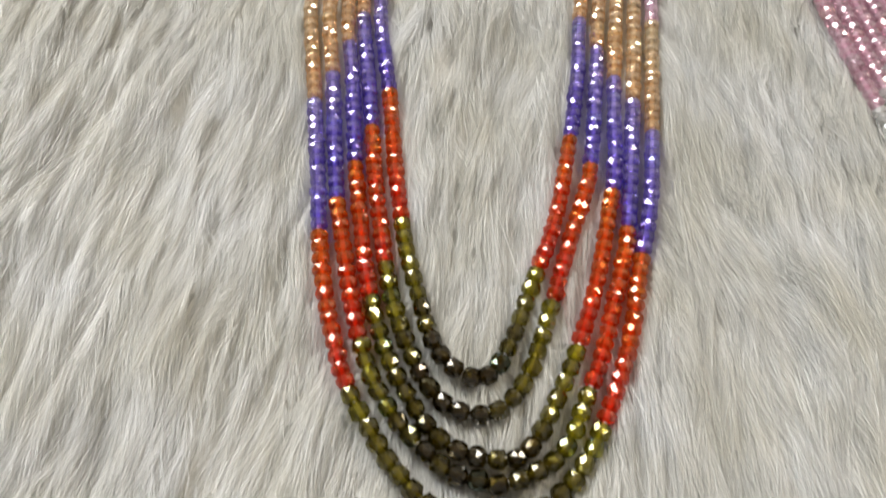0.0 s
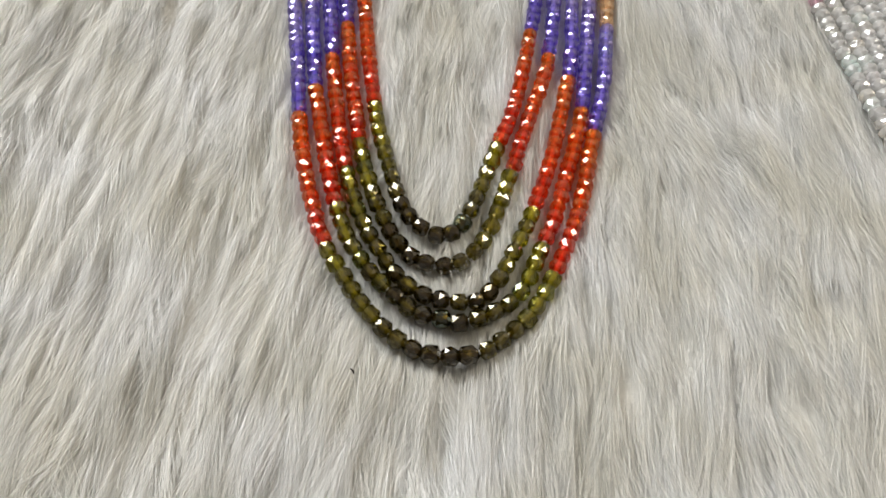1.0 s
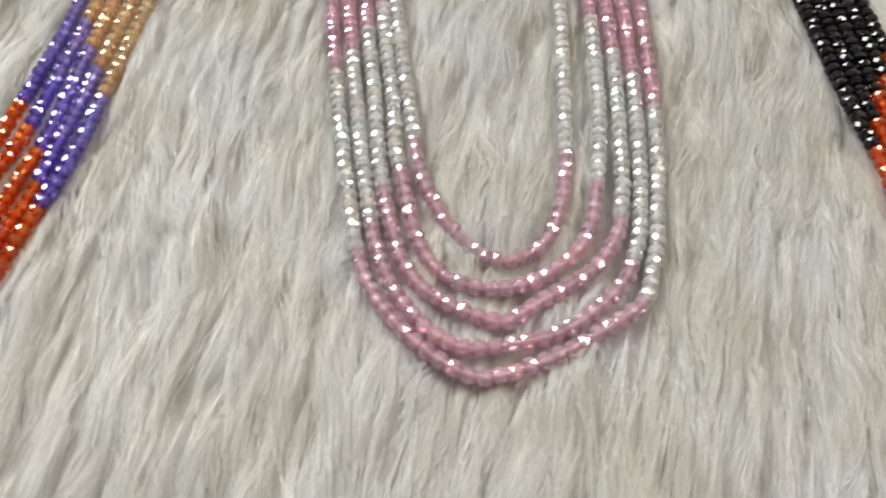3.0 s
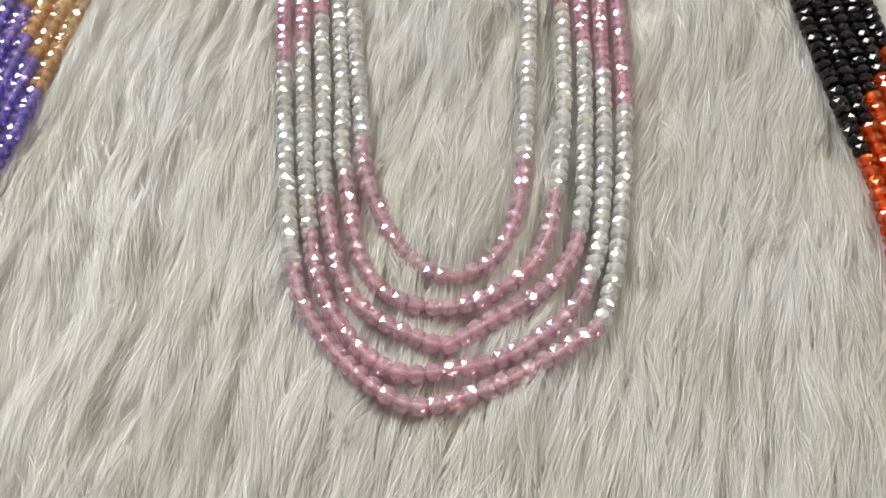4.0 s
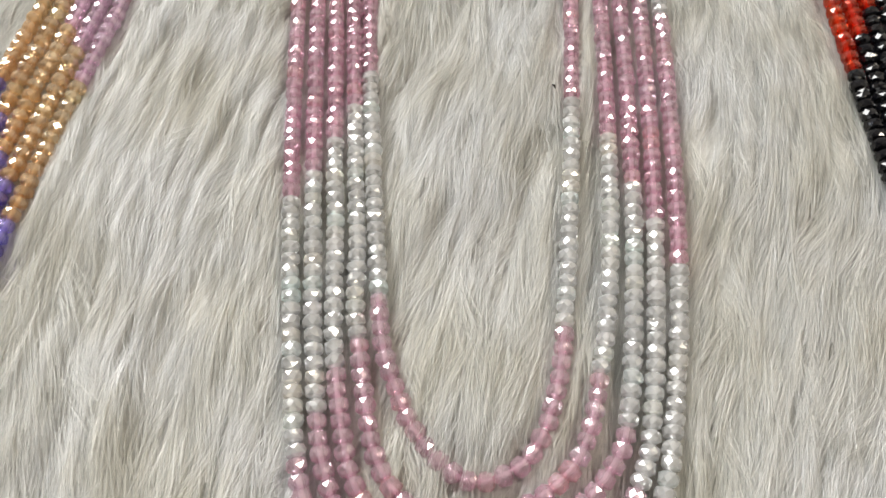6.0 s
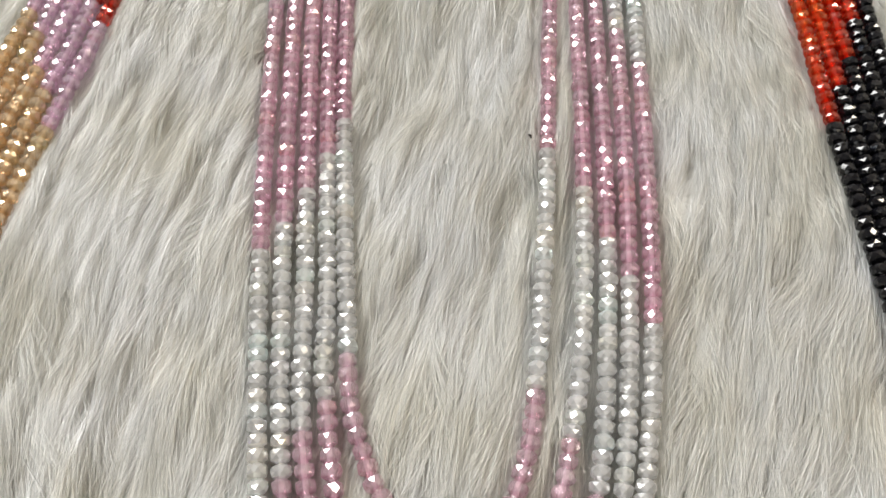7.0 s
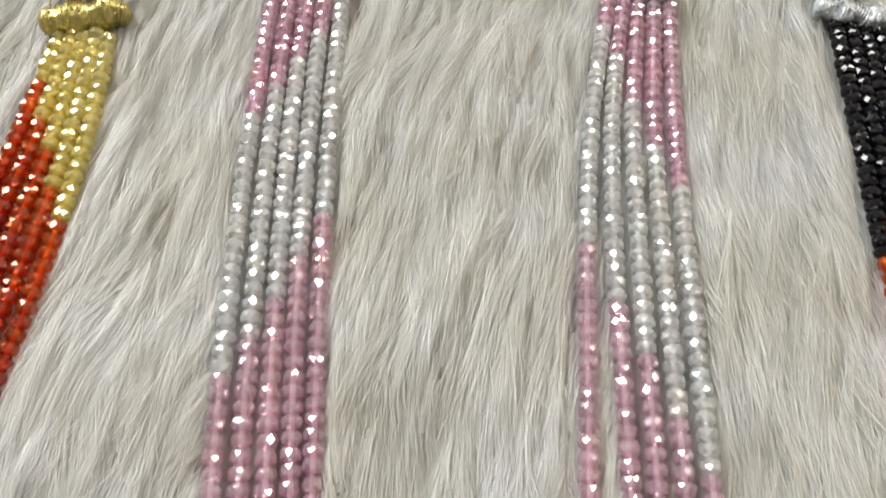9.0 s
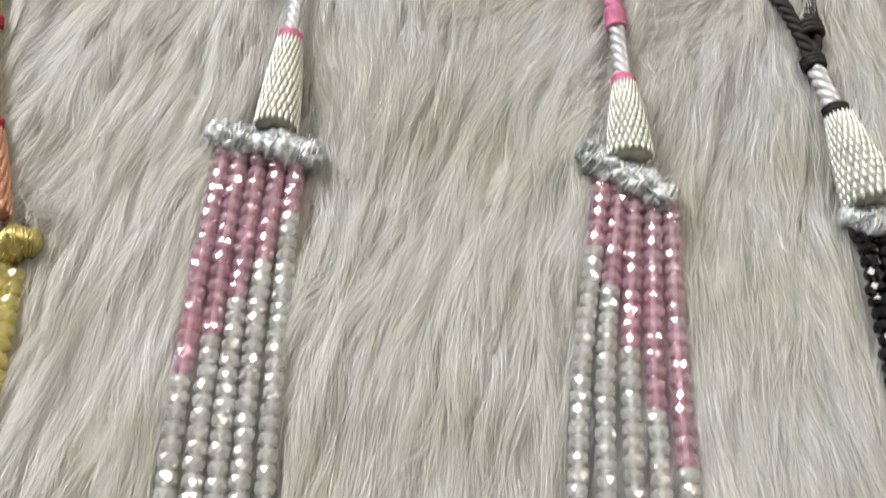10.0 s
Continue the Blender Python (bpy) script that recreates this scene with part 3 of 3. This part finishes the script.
def necklace(kind, label):
    top = new("bead_necklace")
    tagged(top, label, "necklace", group="bead necklaces on the rug")
    for k in range(len(COURSES[kind])):
        strand(kind, k, top)
    return top


rainbow = necklace("rainbow", "five-strand necklace of olive, red, violet and honey crystal beads")
rose = necklace("rose", "five-strand necklace of pink and clear cut crystal beads on white fur")
jet = necklace("jet", "five-strand necklace of black and orange-red crystal beads on white fur")

# The rose necklace ends.
wound_bar((62.0, 263.2), (84.5, 262.3), 2.7, 1.0, SILVER_DULL, SILVER, rose, 3, 24, 0.5)
woven_cap((74.8, 265.6), (71.3, 285.4), 3.9, 2.4, 2.6, CAP_CORE, SILVER_WEAVE, rose, 5)
thread_ring((71.1, 286.4), (-0.12, 1), 1.9, 2.6, PINK_THREAD, rose)
cord([(71.0, 287, 2.5), (69.9, 292, 2.0), (69.0, 300, 1.5), (68.0, 318, 0.5), (66, 340, -1)], 1.3, LILAC_CORD, rose)
wound_bar((129.8, 274.4), (147.8, 267.0), 2.75, 1.0, SILVER_DULL, SILVER, rose, 8, 20, 0.6)
woven_cap((138.9, 273.4), (136.0, 289.4), 4.1, 2.1, 2.8, CAP_CORE, SILVER_WEAVE, rose, 11)
thread_ring((135.8, 290.2), (-0.15, 1), 1.8, 2.6, PINK_THREAD, rose)
cord([(135.6, 291, 2.5), (134.6, 297, 2.0), (132.9, 304.5, 2.0)], 1.5, LILAC_CORD, rose)
thread_ring((132.6, 306.0), (-0.2, 1), 1.7, 2.0, PINK_THREAD, rose, 6, 0.5)
cord([(132.3, 307, 2.0), (131.2, 312, 2), (130.5, 322, 1), (131, 345, -1)], 1.6, PINK_THREAD, rose)

# The rainbow necklace ends.
wound_bar((26.5, 228.6), (42.0, 235.9), 2.7, 1.2, GOLD, GOLD, rainbow, 14, 34, 0.25, 1.4)
woven_cap((31.6, 237.2), (24.4, 253.2), 4.2, 2.7, 3.0, COPPER_WEAVE, COPPER_WEAVE, rainbow, 17, 10, 18)
thread_ring((23.9, 254.4), (-0.42, 1), 2.0, 2.6, RED_THREAD, rainbow)
cord([(23.4, 255.5, 2.6), (17.6, 266.5, 2.0), (13.0, 276, 2)], 1.8, GOLD, rainbow)
thread_ring((12.4, 277.5), (-0.42, 1), 1.9, 2.0, RED_THREAD, rainbow)
cord([(12, 278.5, 2.0), (6, 292, 1), (0, 312, -1)], 1.6, GOLD, rainbow)
cotton = []
for n in range(46):
    rng = random.Random(n)
    q = np.array((39.6, 240.2, 1.6)) + np.array([rng.gauss(0, 1.3) for _ in range(3)]) * (1, 1, 0.5)
    turn = [rng.uniform(-1, 1) for _ in range(3)]
    cotton.append(tube([q * MM, (q + np.array(turn) * 1.6 + (0.6, 0.8, 0.3)) * MM, (q + np.array(turn) * 3.4 + (2.0, 2.2, 0.2)) * MM], [0.0001, 0.0001, 0.00006], 4))
tagged(mesh_object("loose_fibre", *joined(cotton), COTTON, rainbow), kind="stuff")
wound_bar((-44.0, 233.0), (-26.0, 232.0), 2.7, 1.2, GOLD, GOLD, rainbow, 15, 34, 0.25, 1.4)
woven_cap((-35.5, 235.0), (-37.5, 253.0), 4.2, 2.7, 3.0, COPPER_WEAVE, COPPER_WEAVE, rainbow, 18, 10, 18)
thread_ring((-37.6, 254.2), (-0.1, 1), 2.0, 2.6, RED_THREAD, rainbow)
cord([(-37.7, 255.2, 2.6), (-38.5, 275, 2), (-37, 310, -1)], 1.8, GOLD, rainbow)

# The jet necklace ends.
wound_bar((177.0, 271.6), (193.5, 270.0), 2.5, 1.0, SILVER_DULL, SILVER, jet, 21, 26, 0.4)
woven_cap((181.8, 273.4), (176.0, 291.2), 4.6, 2.4, 2.8, CAP_CORE, SILVER_WEAVE, jet, 23)
thread_ring((175.6, 292.4), (-0.3, 1), 1.9, 2.6, BLACK_THREAD, jet)
cord([(175.2, 293.4, 2.6), (171.9, 302.6, 2.0)], 1.6, LILAC_CORD, jet)
thread_ring((171.5, 303.8), (-0.3, 1), 1.8, 2.0, BLACK_THREAD, jet)
cord([(171.2, 304.6, 2), (169.0, 309.5, 2.4), (165.3, 317.5, 2), (163.4, 321.0, 1)], 1.3, BLACK_THREAD, jet)
cord([(171.6, 305.0, 2), (171.6, 311, 2.6), (170.6, 318.5, 2), (171, 340, -1)], 1.3, BLACK_THREAD, jet)
thread_ring((170.4, 311.5), (-0.3, 1), 2.1, 2.4, BLACK_THREAD, jet, 3, 0.7)
wound_bar((307.0, 271.6), (327.0, 271.0), 2.5, 1.0, SILVER_DULL, SILVER, jet, 22, 26, 0.4)
woven_cap((317.0, 273.0), (317.5, 291.0), 4.6, 2.4, 2.8, CAP_CORE, SILVER_WEAVE, jet, 24)
thread_ring((317.5, 292.0), (0, 1), 1.9, 2.6, BLACK_THREAD, jet)
cord([(317.5, 293, 2.6), (317.5, 303, 2.0), (314, 340, -1)], 1.6, BLACK_THREAD, jet)


# ---- the fur rug ----
GX0, GY0, CELL = -150.0, -120.0, 1.0
GNX, GNY = 560, 540


def smoothed(grid, times):
    for _ in range(times):
        p = np.pad(grid, 1, mode="edge")
        grid = (p[:-2, 1:-1] + p[2:, 1:-1] + p[1:-1, :-2] + p[1:-1, 2:] + 4 * p[1:-1, 1:-1]) / 8
    return grid


def value_noise(shape, cells, rng):
    """Soft noise from -1 to 1 over a grid, with that many cells each way."""
    k = rng.uniform(-1, 1, (cells[0] + 3, cells[1] + 3))
    i, j = np.linspace(0, cells[0], shape[0]), np.linspace(0, cells[1], shape[1])
    a, b = i.astype(int), j.astype(int)
    u, v = (i - a)[:, None], (j - b)[None]
    u, v = u * u * (3 - 2 * u), v * v * (3 - 2 * v)
    return (k[a][:, b] * (1 - u) + k[a + 1][:, b] * u) * (1 - v) + (k[a][:, b + 1] * (1 - u) + k[a + 1][:, b + 1] * u) * v


def pile_fields():
    """Height of the pile's top and the lie of its hairs over the rug, in mm; the beads press the pile down."""
    rng = np.random.default_rng(4)
    pressed = np.zeros((GNY, GNX))
    for runs in COURSES.values():
        for c in runs:
            run, _ = smooth_path(c, 0.4)
            pressed[np.clip(((run[:, 1] - GY0) / CELL).astype(int), 0, GNY - 1), np.clip(((run[:, 0] - GX0) / CELL).astype(int), 0, GNX - 1)] = 1
    for x0, y0, x1, y1 in ((62, 264, 84, 263), (75, 266, 71, 286), (71, 286, 68, 318), (130, 274, 148, 267), (139, 273, 136, 290), (136, 290, 131, 320), (26, 228, 42, 236), (31, 237, 24, 254),
                           (24, 254, 6, 292), (177, 271, 193, 270), (182, 273, 176, 291), (176, 291, 165, 318)):
        s = np.linspace(0, 1, 80)
        pressed[((y0 + (y1 - y0) * s - GY0) / CELL).astype(int), ((x0 + (x1 - x0) * s - GX0) / CELL).astype(int)] = 1
    near = np.clip(smoothed(pressed, 14) * 3.2, 0, 1)
    wide = np.clip(smoothed(pressed, 120) * 2.0, 0, 1)
    swell = value_noise((GNY, GNX), (14, 15), rng) * 1.7 + value_noise((GNY, GNX), (34, 38), rng) * 0.8
    top = swell * (1 - 0.55 * wide) + 0.3
    top = np.minimum(top * (1 - near) + (-1.5) * near, 2.6 - 1.2 * wide)
    x, y = GX0 + CELL * np.arange(GNX), GY0 + CELL * np.arange(GNY)
    lean = np.interp(x, (-120, -40, 0, 30, 55, 78, 100, 122, 150, 172, 215, 400), (0.10, 0.08, 0.06, 0.05, 0.08, 0.08, 0.03, 0.0, 0.0, 0.04, 0.0, 0.0))[None]
    far_end = np.clip((y - 205) / 70, 0, 1)[:, None]
    lean = lean + 0.16 * np.clip((120 - y) / 40, 0, 1)[:, None] * np.interp(x, (55, 72, 90, 102), (0, 1, 1, 0))[None]
    lean = lean + 0.22 * np.clip((y - 130) / 60, 0, 1)[:, None] * np.interp(x, (150, 166, 190, 230), (0, 1, 1, 0.3))[None]
    lean = lean - 0.16 * far_end * np.interp(x, (70, 90, 140, 158), (0, 1, 1, 0))[None]
    lean = lean + (value_noise((GNY, GNX), (17, 19), rng) * 0.17 + value_noise((GNY, GNX), (50, 52), rng) * 0.14) * (1 + 1.1 * np.clip((y - 255) / 50, 0, 1)[:, None])
    return top + combed(lean, rng) * (1 - 0.8 * near), lean


def combed(lean, rng):
    """Ridges and partings of the pile, drawn out along the lie of the hairs, in mm."""
    out = np.zeros(lean.shape)
    gx, gy = (g.ravel() for g in np.meshgrid(GX0 + CELL * np.arange(GNX), GY0 + CELL * np.arange(GNY)))
    for size, reach, amount in ((6, 14, 1.5), (2, 8, 0.7)):
        grain = smoothed(rng.normal(0, 1, lean.shape), size * size)
        total = np.zeros(len(gx))
        for way in (-1, 1):
            px, py = gx.copy(), gy.copy()
            for _ in range(reach):
                total += pick(grain, px, py)
                px, py = px + way * pick(lean, px, py), py - way
        total = total.reshape(lean.shape)
        out += np.clip(total / total.std(), -2, 2) * 0.5 * amount
    return out


def pick(grid, x, y):
    i, j = np.clip((y - GY0) / CELL, 0, GNY - 1.001), np.clip((x - GX0) / CELL, 0, GNX - 1.001)
    a, b = i.astype(int), j.astype(int)
    u, v = i - a, j - b
    return (grid[a, b] * (1 - u) + grid[a + 1, b] * u) * (1 - v) + (grid[a, b + 1] * (1 - u) + grid[a + 1, b + 1] * u) * v


TOP, LEAN = pile_fields()


def pile(locks, hairs, seed, width, length, lift=0.0, spread=1.1, wild=0.0):
    """Locks of hair lying along the pile, from their places: each hair a tapering ribbon that rises out of the depth and lies along the top."""
    rng = np.random.default_rng(seed)
    lx, ly = np.asarray(locks, float).T
    count = len(lx)
    long_, turn, bow = rng.uniform(*length, count), rng.normal(0, 0.17 + wild * 0.2, count), rng.normal(0, 0.13 + wild * 0.4, count)
    high, deep = rng.uniform(-2.1, 0.5, count) + lift, rng.uniform(0.8, 2.4, count)
    fat = spread * rng.uniform(0.6, 1.5, count)
    n = count * hairs
    lock = np.repeat(np.arange(count), hairs)
    off = rng.normal(0, 1, n)
    x, y = lx[lock] + off * fat[lock], ly[lock] + rng.normal(0, 3.0, n)
    step = long_[lock] * rng.uniform(0.62, 1.08, n)
    own, close = rng.normal(0, 1, n) * np.where(rng.random(n) < 0.10, 0.24, 0.09), rng.uniform(0.3, 1.0, n)
    fly = (rng.random(n) < 0.08) * rng.uniform(0.2, 1.6, n)
    lev = rng.normal(0, 0.22, n) - 0.28 * off**2 * 0.5
    wave, beat = rng.normal(0, 0.06, n), rng.uniform(0, 6.28, n)
    pts, K = [], 3
    for k in range(K):
        s = k / (K - 1)
        lean = pick(LEAN, x, y) + turn[lock] + own + bow[lock] * (s - 0.35) + wave * math.sin(2.6 * k) * np.cos(beat)
        z = pick(TOP, x, y) + high[lock] + lev - deep[lock] * (1 - s) ** 1.6 + fly * s * s - 0.5 * s**3
        pts.append(np.stack([x, y, np.maximum(z, -6.5)], 1))
        d = step / (K - 1)
        x = x + lean * d * 0.93 - off * fat[lock] * close * 0.38
        y = y - d / np.sqrt(1 + lean**2) * 1.05
    pts = np.stack(pts, 1)
    way = np.gradient(pts, axis=1)
    side = np.stack([way[..., 1], -way[..., 0], rng.normal(0, 0.35, (n, 1)) * np.abs(way[..., 1])], -1)
    side /= np.linalg.norm(side, axis=-1, keepdims=True) + 1e-9
    w = (width * rng.uniform(0.65, 1.35, n))[:, None, None] * np.array([0.9, 1.0])[None, :, None] * 0.5
    verts = np.concatenate([pts[:, :2] - side[:, :2] * w, pts[:, :2] + side[:, :2] * w, pts[:, 2:]], 1).reshape(-1, 3) * MM
    one = np.array([(0, 2, 3), (0, 3, 1), (1, 3, 4)])
    return verts, (one[None] + 5 * np.arange(n)[:, None, None]).reshape(-1, 3)


def scattered(rng, share, *areas):
    """Random places, that many to a square millimetre, over rectangles."""
    return np.vstack([np.stack([rng.uniform(x0, x1, int(share * (x1 - x0) * (y1 - y0))), rng.uniform(y0, y1, int(share * (x1 - x0) * (y1 - y0)))], 1) for x0, x1, y0, y1 in areas])


def rug():
    top = new("fur_rug")
    tagged(top, "long-haired white fur rug lying combed on the floor", "rug")
    verts, faces = [], []
    nx, ny = 60, 60
    for j in range(ny + 1):
        for i in range(nx + 1):
            x, y = -520 + 1240 * i / nx, -480 + 1240 * j / ny
            verts.append((x * MM, y * MM, (-7.6 + 0.8 * noise.noise(Vector((x * 0.03, y * 0.03, 0)))) * MM))
    faces = [(j * (nx + 1) + i, j * (nx + 1) + i + 1, (j + 1) * (nx + 1) + i + 1, (j + 1) * (nx + 1) + i) for j in range(ny) for i in range(nx)]
    rim = [i for i in range(nx + 1)] + [(j * (nx + 1) + nx) for j in range(1, ny + 1)] + [(ny * (nx + 1) + i) for i in range(nx - 1, -1, -1)] + [j * (nx + 1) for j in range(ny - 1, 0, -1)]
    low = len(verts)
    verts += [(verts[i][0], verts[i][1], -0.0158) for i in rim]
    faces += [(rim[k], low + k, low + (k + 1) % len(rim), rim[(k + 1) % len(rim)]) for k in range(len(rim))]
    mesh_object("backing", verts, faces, BACKING, top, "pale woven backing", smooth=True)
    # The dense undercoat that closes the pile below its long hairs.
    nx, ny = 210, 215
    gx, gy = np.meshgrid(np.linspace(-110, 265, nx), np.linspace(-65, 375, ny))
    gz = np.minimum(pick(smoothed(TOP, 4), gx.ravel(), gy.ravel()), pick(smoothed(TOP, 140), gx.ravel(), gy.ravel())) - 2.9
    verts = np.stack([gx.ravel(), gy.ravel(), gz], 1) * MM
    a = (np.arange(ny - 1)[:, None] * nx + np.arange(nx - 1)[None]).ravel()
    tris = np.vstack([np.stack([a, a + 1, a + nx + 1], 1), np.stack([a, a + nx + 1, a + nx], 1)])
    under = new("undercoat", quick_mesh("undercoat", verts, tris, [UNDERCOAT], flat=False))
    under.parent = top
    rng = np.random.default_rng(7)
    outside = scattered(rng, 0.006, (-500, 700, -440, 740))
    outside = outside[~((outside[:, 0] > -80) & (outside[:, 0] < 235) & (outside[:, 1] > -25) & (outside[:, 1] < 330))]
    tufts = np.vstack([np.array(TUFTS)[rng.integers(0, len(TUFTS), 26)] + rng.normal(0, 1.5, (26, 2))])
    parts = [pile(scattered(rng, 0.095, (-92, 112, -48, 152), (112, 238, -30, 345), (-5, 112, 152, 345)), 74, 11, 0.072, (8, 18), 0.0, 0.75),
             pile(outside, 6, 12, 0.9, (22, 44), -1.8, 4.0),
             pile(tufts, 26, 13, 0.09, (8, 15), 0.95, 0.5, 1.0),
             pile(scattered(rng, 0.009, (-92, 112, -48, 152), (112, 238, -30, 345), (-5, 112, 152, 345)), 26, 15, 0.075, (9, 18), 0.9, 0.6, 0.7),
             pile(scattered(rng, 0.006, (-92, 112, -48, 152), (112, 238, -30, 345), (-5, 112, 152, 345)), 3, 14, 0.075, (7, 17), 1.0, 0.5, 2.2)]
    verts, tris, n = [], [], 0
    for v, t in parts:
        verts.append(v)
        tris.append(t + n)
        n += len(v)
    fur = new("fur", quick_mesh("fur", np.vstack(verts), np.vstack(tris), [FUR], flat=False))
    fur.parent = top
    tagged(fur, kind="stuff")
    return top


# Where tufts stand out of the pile or fall over the beads.
TUFTS = [(24.5, 44.0), (25.5, 42.5), (89.0, 115.0), (91.0, 108.0), (-9.0, 29.0), (79.0, 185.0)]
rug()

# ---- the ceiling lamp ----
lamp = new("ceiling_lamp")
tagged(lamp, "round ceiling lamp with a pale shade", "lamp")
ring = [(0.02, Z1 - 0.0), (0.02, 2.42), (0.42, 2.40), (0.425, 2.30), (0.41, 2.30), (0.405, 2.385), (0.0, 2.40)]
v = [(CEILING_LAMP[0] + r * math.cos(a), CEILING_LAMP[1] + r * math.sin(a), z) for r, z in ring for a in np.linspace(0, 2 * math.pi, 32, endpoint=False)]
mesh_object("shade", v, [(i * 32 + j, i * 32 + (j + 1) % 32, (i + 1) * 32 + (j + 1) % 32, (i + 1) * 32 + j) for i in range(len(ring) - 1) for j in range(32)], FRAME_PAINT, lamp, smooth=True)

# ---- specks of lint caught in the fur ----
SPECK = varied("dark lint", (0.03, 0.022, 0.018), 0.9)
for n, (x, y) in enumerate(((144.8, 148.1), (13.4, 6.8))):
    z = float(pick(TOP, np.array([x]), np.array([y]))[0]) + 0.35
    course = [((x - 0.5) * MM, (y + 0.3) * MM, (z - 0.1) * MM), (x * MM, y * MM, z * MM), ((x + 0.25) * MM, (y - 0.55) * MM, (z - 0.1) * MM)]
    tagged(mesh_object("lint_speck", *tube(course, [0.0001, 0.00028 - 0.0001 * n, 0.00008], 6), SPECK, smooth=True), "tiny dark speck of lint caught in white fur", "lint", "lint specks")
